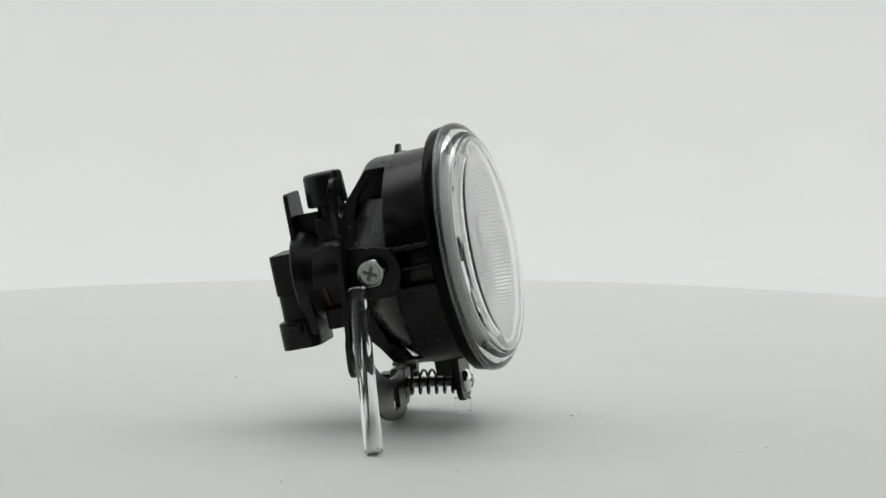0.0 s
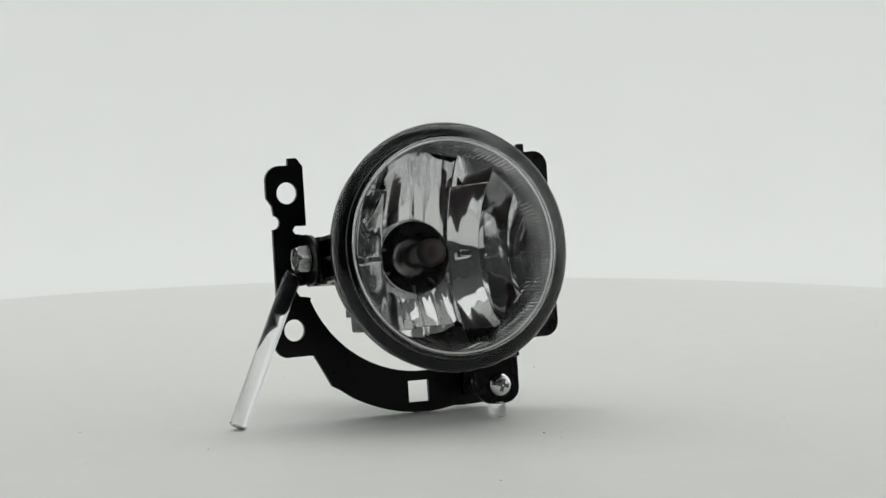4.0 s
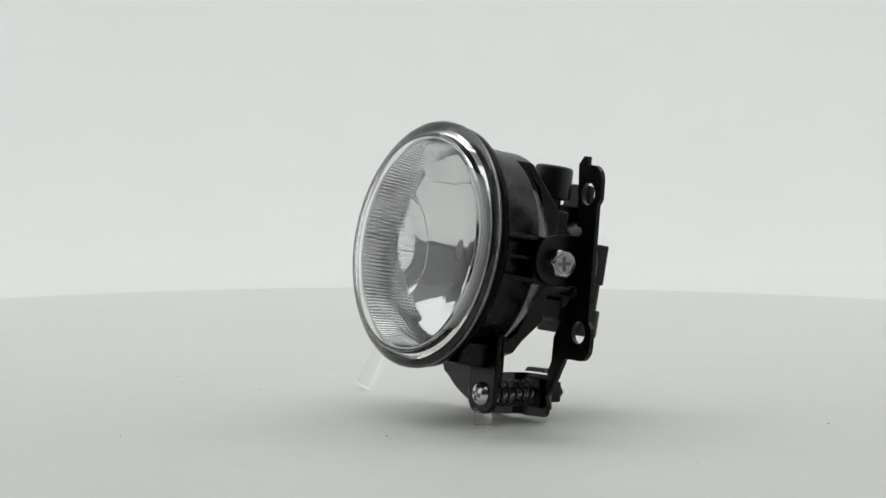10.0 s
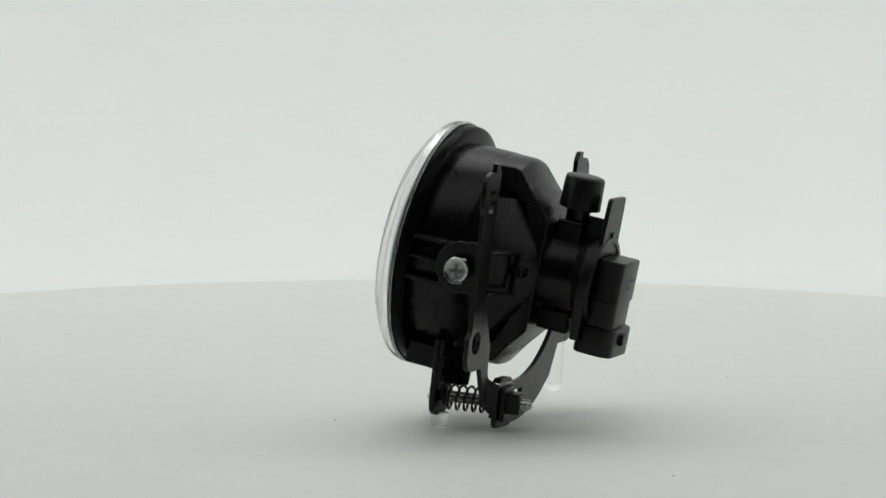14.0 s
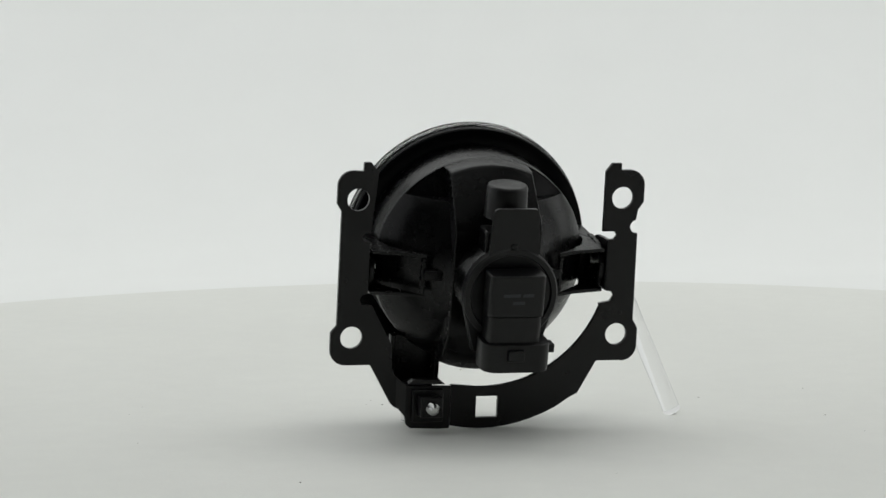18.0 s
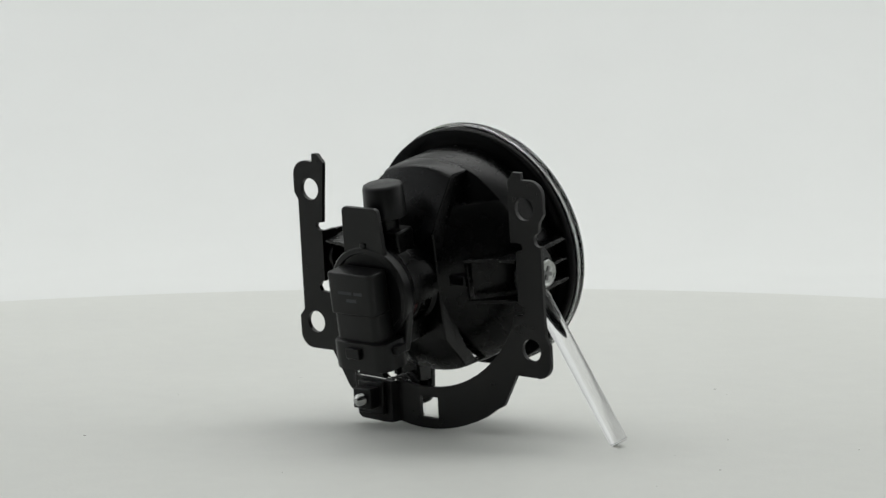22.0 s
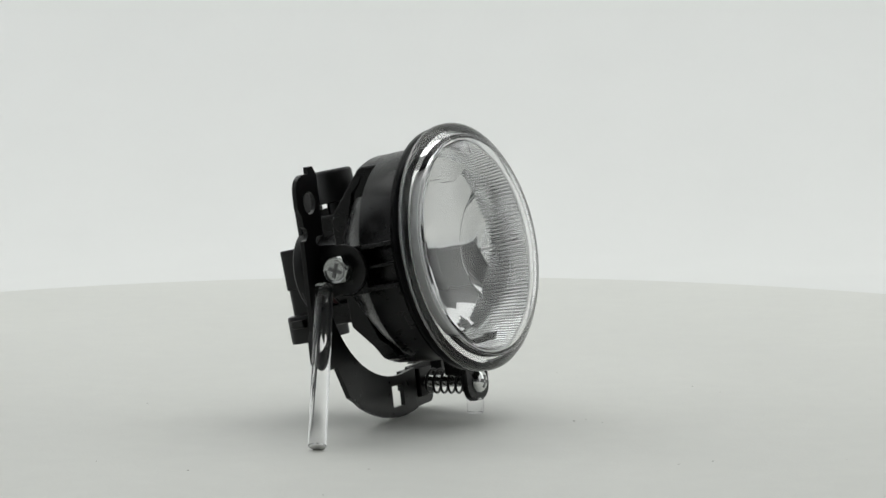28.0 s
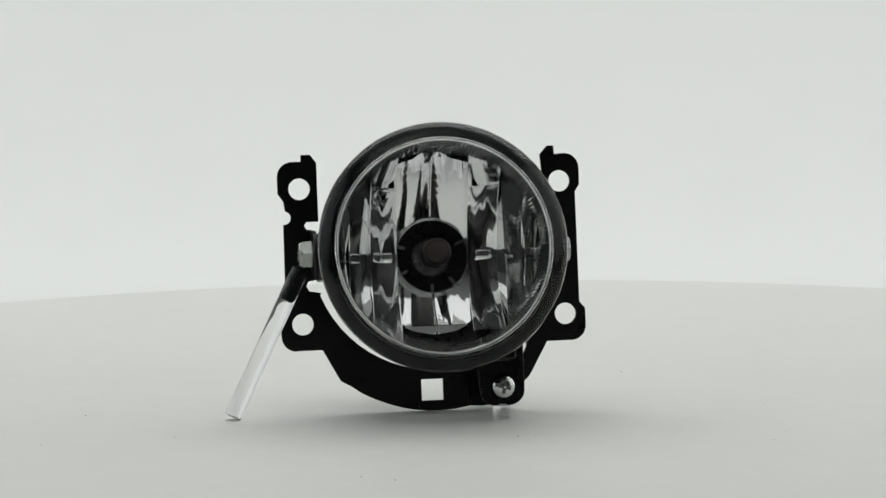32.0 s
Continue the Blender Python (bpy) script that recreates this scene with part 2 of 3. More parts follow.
def housing():
    rim = [(41.2, -5.2), (46.0, -5.4), (46.4, -5.0), (46.6, -2.5), (46.3, -0.4), (45.8, 0.0), (39.75, 0.2), (39.75, -0.3), (41.2, -0.4)]
    part("rim", revolve(rim, 192, closed=True), RIM_PLASTIC, LAMP, "glossy black outer rim", OPTIC, smooth=50)
    shell = [(40.4, -0.5), (40.4, 16.6), (40.2, 17.1), (39.9, 17.6), (38.6, 19.6), (36.8, 22.0), (34.4, 24.8), (31.2, 27.9), (27.0, 31.5),
             (21.0, 36.7), (16.0, 41.0), (15.0, 43.0), (14.2, 43.0), (15.2, 40.4), (25.4, 31.2), (30.4, 26.2), (37.0, 17.4), (39.5, 14.0), (39.75, -0.5)]
    bm = revolve(shell, 160, closed=True)
    # above the shelf the dome is cut away down to a flat back wall
    bmesh.ops.bisect_plane(bm, geom=bm.verts[:] + bm.edges[:] + bm.faces[:], plane_co=(0, 0, 26.2), plane_no=(0, 0, 1))
    bm.faces.ensure_lookup_table()
    gone = [f for f in bm.faces if f.calc_center_median().z > 26.2 and f.calc_center_median().y > 16.9]
    bmesh.ops.delete(bm, geom=gone, context="FACES")
    body = part("housing", bm, BLACK_PLASTIC, LAMP, "black moulded rear housing", OPTIC, smooth=30)

    def dome(r):
        for (r0, y0), (r1, y1) in zip(shell[2:11], shell[3:12]):
            if r1 <= r <= r0:
                return y0 + (y1 - y0) * (r0 - r) / (r0 - r1)
        return 17.4
    for s in (-1, 1):
        ledge = [(s * x, dome(math.hypot(x, 26.2))) for x in (30.0, 28.0, 26.0, 24.0, 22.0, 20.0, 18.0, 15.2)]
        part("shelf", stand(ledge + [(s * 15.2, 15.8), (s * 30.0, 15.8)], 25.3, 26.2), BLACK_PLASTIC, body, bevel=0.25)
        wall = [(s * 15.2, 25.6)] + [(s * x, z) for x, z in arc(0, 0, 39.9, 67.6, 40.6, 14)]
        part("spine_side", prism([(15.5, 25.4), (15.5, 36.6), (25, 36.4), (27, 35.0), (34.5, 25.4)], s * 15.0, s * 15.7), BLACK_PLASTIC, body)
        part("back_wall", plate([wall], 16.4, 17.3, [((s * k, 0, 0), (1, 0, 0)) for k in (18, 21, 24, 27)],
                                lambda x, z: 0.45 * (39.9 - math.hypot(x, z))), BLACK_PLASTIC, body, smooth=30)
    spine = [(13.5, 40.2), (24.2, 40.3), (26.2, 39.6), (27.3, 38.2), (38.9, 22.6), (41.0, 19.0), (41.0, -20.0), (40.8, -22.0), (33.5, -33.7),
             (30.2, -38.6), (28.8, -39.3), (13.5, -40.2)]
    spine += [(36.0 - z * z / 118.0, z) for z in (-38.5, -34, -28, -20, -10, 10, 20, 28, 34, 38.5)]
    bm = bmesh.new()
    cols = []
    for k in (-1, -0.75, -0.5, -0.25, 0, 0.25, 0.5, 0.75, 1):
        col = []
        for y, z in spine:
            x = k * (16.6 if abs(z) > 30 else 17.4) - k * (0.8 if y > 23 else 0)
            drop = 40.3 - math.sqrt(40.3 ** 2 - x * x) if abs(z) > 30 else 0.0
            col.append(bm.verts.new((x, y, z - math.copysign(drop, z))))
        cols.append(col)
    for a, b in zip(cols, cols[1:]):
        for i in range(len(spine)):
            j = (i + 1) % len(spine)
            bm.faces.new((a[i], a[j], b[j], b[i]))
    bm.faces.new(cols[0])
    bm.faces.new(cols[-1][::-1])
    part("spine", bm, BLACK_PLASTIC, body, at=None, smooth=30, bevel=1.2, segments=3)
    for s in (-1, 1):
        # hollow arm that carries the pivot bolt
        shape = [(s * 39.8, 0.5), (s * 45.2, 0.5), (s * 45.2, 31.0), (s * 33.0, 33.6), (s * 25.6, 36.8), (s * 25.6, 36.0), (s * 32.2, 30.6),
                 (s * 37.3, 25.2), (s * 39.8, 18.4)]
        for z0, z1 in ((7.2, 8.6), (-8.4, -7.0)):
            part("arm_wall", stand(shape, z0, z1), BLACK_PLASTIC, body, bevel=0.3)
        part("arm_wall", box(s * 25.8, s * 27.2, 34.0, 36.4, -7, 7.2), BLACK_PLASTIC, body, bevel=0.3)
        part("arm_wall", box(s * 40.2, s * 43.6, 13, 14.6, -7, 7.2), BLACK_PLASTIC, body, bevel=0.3)
        edge = [(y, z) for y, z in arc(21.5, 0, 9.0, -90, 90, 14)] + [(13, 9.0), (13, -9.0)]
        part("pivot_boss", prism(edge, s * 43.4, s * 45.6), BLACK_PLASTIC, body, bevel=0.4)
        for z in (7.6, 0.2, -7.4):
            part("fin", box(s * 40.2, s * 45.3, -0.3, 13.5, z - 0.6, z + 0.6), BLACK_PLASTIC, body, bevel=0.3)
        # struts from the arm to the bulb seat
        part("strut", box(s * 16.5, s * 26.5, 34.0, 38, -1.2, 2.6), BLACK_PLASTIC, body, bevel=0.6)
    part("lens_seat", revolve([(42.7, -6.2), (46.2, -6.2), (46.2, -5.0), (42.7, -5.0)], 192, closed=True), RIM_PLASTIC, body,
         "dark seat under the lens edge")
    return body


HOUSING = housing()


def adjuster_arm():
    """The leg under the housing through which the adjuster screw passes; in the bracket's frame."""
    edge = [(13.2, -30), (31.0, -30)] + arc(25.0, -53.6, 6.0, 0, -90, 8) + arc(19.7, -53.6, 6.0, -90, -180, 8) + [(13.2, -46)]
    hole = arc(22.4, -51.3, 2.2, 0, 342, 19)
    arm = part("adjuster_arm", plate([edge, hole], -22.8, -20.5), BLACK_PLASTIC, LAMP, "black leg with screw hole", BRACKET, bevel=0.4)
    part("gusset", prism([(-20.4, -30), (-12.2, -30), (-12.8, -38), (-13.8, -48.4), (-18.5, -49.0), (-20.4, -49.0)], 13.4, 15.2),
         BLACK_PLASTIC, arm, bevel=0.3)
    part("gusset", prism([(-20.4, -30), (-19.0, -30), (-19.2, -49.0), (-20.4, -49.0)], 29.2, 31.0), BLACK_PLASTIC, arm, bevel=0.3)
    return arm


adjuster_arm()
part("arm_root", box(13.4, 26.5, -0.6, 14.0, -42.8, -34.0), BLACK_PLASTIC, HOUSING, bevel=0.6)


def lens():
    """A clear domed face on a thick, sloping clear shoulder."""
    outer = [(47.2, -5.8), (47.45, -7.0), (46.9, -8.7), (45.9, -10.0), (44.4, -11.3), (42.8, -12.4), (41.6, -12.95), (40.9, -13.6), (36, -14.4),
             (28, -15.1), (18, -15.7), (9, -16.0), (0, -16.1)]
    inner = [(0, -13.6), (9, -13.5), (18, -13.2), (28, -12.7), (36, -12.0), (39.6, -11.5), (40.6, -10.9), (41.0, -10.0), (41.2, -5.8)]
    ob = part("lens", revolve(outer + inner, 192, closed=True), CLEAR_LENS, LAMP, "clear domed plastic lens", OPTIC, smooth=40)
    # casts no shadow, so light reaches the reflector through the clear lens
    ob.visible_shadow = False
    # frosted ring added to draw the bright line that light makes at the edge
    part("edge_glint_ring", revolve([(46.75, -5.7), (47.3, -5.7), (47.35, -5.2), (47.2, -4.7), (46.75, -4.6)], 192, closed=True), EDGE_GLINT, ob,
         "frosted ring added for the bright line at the lens rim", smooth=50)
    # raised letters inside the upper edge
    curve = bpy.data.curves.new("letters", "FONT")
    curve.body, curve.size, curve.extrude, curve.align_x = "TOP", 0.0050, 0.0002, "CENTER"
    draft = new("letters_draft", curve)
    bpy.context.view_layer.update()
    mesh = bpy.data.meshes.new_from_object(draft.evaluated_get(bpy.context.evaluated_depsgraph_get()))
    bpy.data.objects.remove(draft)
    mesh.materials.clear()
    mesh.materials.append(EMBOSS)
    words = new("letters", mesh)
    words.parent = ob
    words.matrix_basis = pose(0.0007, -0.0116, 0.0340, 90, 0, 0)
    # the clear letters cast no shadow either
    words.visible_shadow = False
    tagged(words, "raised clear letters reading TOP")
    return ob


lens()

# The mirror's curves at set distances from its middle: x, depth, upright curvature, and the height of the deepest point.
CHANNEL = ((0.0, 34.2, 88.0, -2.3), (13.6, 33.6, 92.0, -2.3))
FOOT = ((0.0, 30.4, 190.0, -2.3), (13.6, 29.8, 190.0, -2.3))
INNER = ((13.6, 29.6, 86.0, -2.6), (24.4, 24.6, 54.0, -3.4))
OUTER = ((24.4, 28.2, 50.0, -3.6), (33.0, 16.6, 58.0, -4.0))
POCKET = ((33.0, 17.8, 40.0, -3.2), (38.6, 5.6, 70.0, -3.0))


def depth(band, x, z):
    """How far back a band of the mirror lies at (x, z); between its two ends it follows a parabola."""
    (x0, d0, c0, m0), (x1, d1, c1, m1) = band
    k = (x * x - x0 * x0) / (x1 * x1 - x0 * x0)
    return d0 + (d1 - d0) * k - (z - (m0 + (m1 - m0) * k)) ** 2 * (1 / c0 + (1 / c1 - 1 / c0) * k)


def reach(x):
    return math.sqrt(max(38.7 ** 2 - x * x, 0.04))


def strip(band, side, x0, x1, z0, z1, cols, rows, swell=0.0, lift=0.0, flute=0.0):
    """One upright strip of the mirror, cut off at the mouth's wall and at the bulb's opening."""
    bm = bmesh.new()
    grid = []
    for i in range(cols + 1):
        x = x0 + (x1 - x0) * i / cols
        lo, hi = max(z0, -reach(x)), min(z1, reach(x))
        u = 2 * i / cols - 1
        col = []
        for j in range(rows + 1):
            z = lo + (hi - lo) * j / rows
            y = depth(band, x, z) - swell * (1 - u * u) - lift
            # slight moulding waves, mostly upright
            y += flute * (math.sin(0.8 * x + 0.7 * side + 0.06 * z) + 0.3 * math.sin(1.7 * x + 0.25 * z) * math.cos(0.3 * x - 0.16 * z) + 0.04 * math.sin(2.3 * z + 1.6 * x))
            col.append(bm.verts.new((side * x, y, z)) if math.hypot(x, z) > 13.9 else None)
        grid.append(col)
    for i in range(cols):
        for j in range(rows):
            q = (grid[i][j], grid[i + 1][j], grid[i + 1][j + 1], grid[i][j + 1])
            if all(q):
                bm.faces.new(q)
    bmesh.ops.delete(bm, geom=[v for v in bm.verts if not v.link_faces], context="VERTS")
    made = bmesh.ops.extrude_face_region(bm, geom=bm.faces[:])
    bmesh.ops.translate(bm, vec=(0, 0.4, 0), verts=[g for g in made["geom"] if isinstance(g, bmesh.types.BMVert)])
    return bm


def riser(x, thick, z0, z1, near, far, rows=48):
    """The upright wall of a step between two bands of the mirror."""
    bm = bmesh.new()
    loops = []
    for j in range(rows + 1):
        z = z0 + (z1 - z0) * j / rows
        ya, yb = depth(near, abs(x), z) - 0.15, depth(far, abs(x), z) + 0.35
        loops.append([bm.verts.new((x + d, y, z)) for d, y in ((0, min(ya, yb)), (0, max(ya, yb)), (thick, max(ya, yb)), (thick, min(ya, yb)))])
    for a, b in zip(loops, loops[1:]):
        for i in range(4):
            bm.faces.new((a[i], a[(i + 1) % 4], b[(i + 1) % 4], b[i]))
    bm.faces.new(loops[0])
    bm.faces.new(loops[-1][::-1])
    return bm


def reflector():
    ribs = 160
    mouth = [(39.5, -8.4), (39.0, -4.0), (38.5, 0.0), (38.2, 6.0), (38.1, 14.0), (38.0, 24.0), (38.25, 24.0), (38.4, 14.0), (38.5, 6.0),
             (38.8, 0.0), (39.4, -4.0), (39.9, -8.4)]
    root = part("reflector", revolve(mouth, ribs * 6, closed=True, ripple=lambda a, y: 0.0125 * abs(math.sin(a * ribs / 2))), SATIN_CHROME, LAMP,
                "mirror-coated reflector with a finely ribbed mouth", OPTIC)
    for v in root.data.vertices:
        v.co.y = min(v.co.y, 0.0168 if abs(v.co.x) > 0.0144 else 0.026)
    for s in (-1, 1):
        part("mirror_strip", strip(OUTER, s, 24.4, 33.0, -99, 99, 40, 110, flute=0.05), CHROME, root, smooth=40)
        for lo, hi in ((-24, -3.2), (-3.0, 24)):
            part("mirror_pocket", strip(POCKET, s, 33.0, 38.5, lo, hi, 10, 40, swell=-1.0), CHROME, root, smooth=40)
        part("pocket_ridge", box(s * 33.4, s * 38.0, 5.0, 15.6, -3.3, -2.9), CHROME, root)
        part("mirror_strip", strip(INNER, s, 13.6, 24.4, -99, 25.0, 44, 96, swell=0.2, flute=0.06), CHROME, root, smooth=40)
        part("mirror_strip", strip(INNER, s, 13.6, 24.4, 25.0, 99, 16, 20, swell=-0.4, lift=1.8), CHROME, root, smooth=40)
        ledge = [(s * x, depth(INNER, x, 25.0) + 0.3 * (1 - ((x - 19.0) / 5.4) ** 2) - 1.9) for x in (13.7, 15.5, 17.3, 19.0, 20.7, 22.5, 24.3)]
        part("step_ledge", stand(ledge + [(x, y + 2.6) for x, y in ledge[::-1]], 24.9, 25.15), CHROME, root)
        part("step_wall", riser(s * 33.0, s * 0.25, -18.5, 17.5, OUTER, POCKET), CHROME, root, smooth=40)
        part("step_wall", riser(s * 24.4, s * 0.3, -29.8, 28.0, OUTER, INNER), CHROME, root, smooth=40)
        part("step_wall", riser(s * 13.6, s * 0.3, -36.0, 36.0, INNER, CHANNEL), CHROME, root, smooth=40)
        for band, lo, hi in ((FOOT, -99, -27.2), (CHANNEL, -27.0, 0), (CHANNEL, 0, 99)):
            part("mirror_strip", strip(band, s, 7.4, 13.6, lo, hi, 36, 90, flute=0.1), CHROME, root, smooth=40)
            part("mirror_strip", strip(band, s, 0.45, 7.4, lo, hi, 36, 90, swell=0.08, flute=0.1), CHROME, root, smooth=40)
        tilt = Matrix.Translation((s * 18.4, 24.0, -0.4)) @ Matrix.Rotation(radians(-6), 4, "X")
        part("mirror_tab", box(-2.4, 2.4, -1.0, 5.6, -1.5, 1.5, m=tilt), CHROME, root, bevel=0.5)
    # pale ring added so that the clear shoulder looks white from the side
    part("shoulder_whitener", revolve([(40.45, -8.2), (40.75, -8.1), (40.75, -2.0), (40.45, -2.0)], 160, closed=True), LIP_WHITE, root,
         "pale collar added to whiten the lens shoulder from the side")
    part("mouth_lip", revolve([(40.0 + 0.3 * math.cos(radians(a)), -8.5 + 0.25 * math.sin(radians(a))) for a in range(0, 360, 45)], ribs * 4, closed=True,
                              ripple=lambda a, y: 0.012 * abs(math.sin(a * ribs / 2)) - 0.004), LIP_WHITE, root, "thin pale scalloped edge of the reflector mouth", smooth=60)
    for band, lo, hi in ((FOOT, -99, -27.2), (CHANNEL, -27.0, 0), (CHANNEL, 0, 99)):
        part("mirror_seam", strip(band, 1, -0.5, 0.5, lo, hi, 4, 48, swell=-0.4, lift=-0.3), CHROME, root, smooth=40)
    return root


reflector()


def bulb():
    seat = part("bulb_seat", revolve([(14.3, 30.0), (14.0, 29.8), (13.7, 30.4), (13.4, 45.6), (8.0, 46.0), (8.0, 46.6), (13.2, 46.6)], 72,
                                     closed=True), DARK_HOLE, LAMP, "dark round bulb opening", OPTIC)
    for a in (50, 90, 152, 200, 335):
        m = Matrix.Rotation(radians(a), 4, "Y")
        part("seat_lug", box(10.6, 13.6, 33.5, 44, -0.5, 0.5, m=m), SHADE_AND_LUG_STEEL, seat, bevel=0.3)
    glass = [(0, 9.0), (2.6, 9.2), (4.1, 10.0), (4.9, 11.5), (5.1, 13.5), (5.1, 44.0), (4.3, 44.0), (4.3, 13.6), (3.9, 11.6), (2.2, 10.0),
             (0, 9.9)]
    tip = [(0, 8.7), (2.7, 8.9), (4.3, 9.8), (5.15, 11.4), (5.35, 13.5), (5.35, 15.0), (5.2, 15.0)]
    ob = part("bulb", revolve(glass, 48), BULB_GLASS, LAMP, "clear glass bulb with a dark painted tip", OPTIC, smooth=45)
    # the clear glass casts no shadow
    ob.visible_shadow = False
    part("bulb_tip", revolve(tip, 48), BULB_TIP, ob, "dark reddish-brown painted tip", smooth=45)
    part("filament", tube([(math.sin(i * 1.5) * 0.7, 22 + i * 0.13, 0.7 * math.cos(i * 1.5)) for i in range(32)], 0.18, 6), ZINC, ob)
    part("inner_post", revolve([(0, 27.0), (2.2, 27.0), (3.0, 28.0), (3.2, 31.0), (4.1, 32.0), (4.1, 43.8), (0, 43.8)], 32), ZINC, ob, "bright metal post in the bulb", smooth=40)
    for x in (-1.8, 1.8):
        part("lead_wire", tube([(x, 44, 0), (x, 31, 0), (x * 0.4, 22 if x < 0 else 26.2, 0)], 0.3, 8), ZINC, ob)
    part("bulb_base", revolve([(5.2, 33.5), (6.6, 33.5), (7.4, 34.4), (7.4, 38.5), (9.2, 39.0), (9.8, 40.0), (9.8, 46)], 40), ZINC, ob, "bright metal bulb base", smooth=40)
    return ob


bulb()


def bulb_holder():
    neck = part("bulb_neck", revolve([(13.4, 40.5), (14.3, 41.0), (14.9, 49.4), (14.4, 50.2), (13.4, 50.2)], 72, closed=True),
                BLACK_PLASTIC, LAMP, "black neck at the back of the housing", OPTIC)
    part("neck_foot", box(-9, 9, 41.5, 54, -20.4, -12.2), BLACK_PLASTIC, neck, bevel=0.8)
    bm = bmesh.new()
    rows = []
    for i in range(43):
        a = radians(-40 + 234 * i / 42)
        rows.append([bm.verts.new((r * math.cos(a), y, r * math.sin(a))) for r, y in ((15.0, 37.5), (16.2, 37.5), (15.9, 54.6), (15.6, 55.2), (15.0, 55.2))])
    for a, b in zip(rows, rows[1:]):
        for i in range(5):
            bm.faces.new((a[i], a[(i + 1) % 5], b[(i + 1) % 5], b[i]))
    bm.faces.new(rows[0])
    bm.faces.new(rows[-1][::-1])
    part("neck_hood", bm, BLACK_PLASTIC, neck, smooth=40)
    part("seal", revolve([(13.0, 50.3), (14.2, 50.3), (14.5, 51.2), (14.2, 52.2), (13.0, 52.2)], 60, closed=True), RED_SEAL, LAMP,
         "dark red rubber seal ring", OPTIC, smooth=60)
    # twist-in holder with its upright grip plate
    holder = part("bulb_holder", revolve([(0, 51.8), (14.8, 52.0), (15.6, 53.4), (16.6, 55.8), (17.4, 56.8), (17.8, 58.0), (17.8, 61.0), (17.2, 61.7),
                                          (15.4, 61.8), (14.9, 60.8), (9.0, 60.6), (0, 60.6)], 80, m=Matrix.Translation((0, 0, 0.9))),
                  MATT_PLASTIC, LAMP, "matt black twist-in bulb holder", OPTIC)
    edge = [(-9.6, 12), (9.6, 12), (9.0, 24)] + arc(6.6, 31.6, 1.8, 0, 90, 4) + arc(-6.6, 31.6, 1.8, 90, 180, 4) + [(-9.0, 24)]
    part("grip_plate", plate([edge], 59.4, 61.2), MATT_PLASTIC, holder, "thin upright grip plate", bevel=0.35)
    skirt = [(-17.2, 2), (17.2, 2), (16.6, -6), (12.6, -21), (-12.6, -21), (-16.6, -6)]
    part("holder_skirt", plate([skirt], 56.6, 60.2), MATT_PLASTIC, holder, bevel=0.5)
    part("grip_web", box(-0.9, 0.9, 51.0, 59.6, 13, 24.4), MATT_PLASTIC, holder, bevel=0.3)
    part("index_nub", box(-1.2, 1.2, 59.4, 62.0, 18.2, 20.2), MATT_PLASTIC, holder, bevel=0.4)
    # plug socket that hangs down behind
    bm = stand(rounded(20.9, 10.4, 2.0, 4), -4.4, 11.2, 0.3, 66.3)
    part("socket_block", bm, MATT_PLASTIC, holder, bevel=0.5)
    bm = stand(rounded(19.8, 12.6, 3.0, 5), -18.0, -4.2, 0.0, 64.9)
    part("socket_stem", bm, MATT_PLASTIC, holder, bevel=0.4)
    out, n = rounded(25.4, 15.4, 5.0, 8), 36
    bm = bmesh.new()
    rings = []
    for k, z in ((0.86, -15.0), (0.985, -15.4), (1.0, -16.4), (1.0, -24.8), (0.985, -25.8), (0.9, -26.0), (0.9, -20.0)):
        rings.append([bm.verts.new((-1.1 + x * k, 65.2 + y * k, z + 0.8)) for x, y in out])
    for a, b in zip(rings, rings[1:]):
        for i in range(len(out)):
            bm.faces.new((a[i], a[(i + 1) % len(out)], b[(i + 1) % len(out)], b[i]))
    bm.faces.new(rings[0])
    bm.faces.new(rings[-1])
    part("socket_cup", bm, MATT_PLASTIC, holder, "open black plug cup")
    part("latch", prism([(72.6, -16.6), (74.6, -16.2), (74.8, -20.0), (73.6, -20.6), (72.6, -20.0)], -3.0, 3.0), MATT_PLASTIC, holder, bevel=0.3)
    part("side_hook", box(-16.2, -12.6, 62.5, 68, -19.2, -16.0), MATT_PLASTIC, holder, bevel=0.4)
    for x0, x1, z in ((-5.6, -1.6, 3.4), (-0.6, 5.8, 3.4), (-2.4, 2.2, 0.6)):
        part("print_bar", box(x0, x1, 71.3, 71.58, z, z + 1.2), PALE_PRINT, holder, "faint unreadable pale print")
    return holder


bulb_holder()


def vent_cap():
    m = Matrix.Translation((0, 46.5, 0)) @ Matrix.Rotation(radians(90), 4, "X")
    # turned about y, then stood upright: y becomes z
    cap = part("vent_cap", revolve([(0, 38.7), (6.2, 38.7), (7.1, 38.3), (7.5, 37.4), (7.9, 26.4), (7.0, 26.0), (6.2, 28.0), (0, 28.0)], 56, m=m),
               MATT_PLASTIC, LAMP, "matt black rubber vent cap", OPTIC, smooth=45)
    part("vent_stem", revolve([(0, 14.5), (4.6, 14.5), (4.4, 27.9), (0, 27.9)], 40, m=m), BLACK_PLASTIC, cap)
    part("stem_collar", box(-8.2, 8.2, 41.6, 51.4, 11.0, 21.8), BLACK_PLASTIC, cap, bevel=1.0, segments=3)
    return cap


vent_cap()


# ---- bracket ----
# the band's inner edge: part of a circle of 47 mm about the lamp's axis
INNER_SWEEP = [(47.4 * math.sin(radians(a)), 1.7 - 47.4 * math.cos(radians(a))) for a in range(-69, 10, 6)]


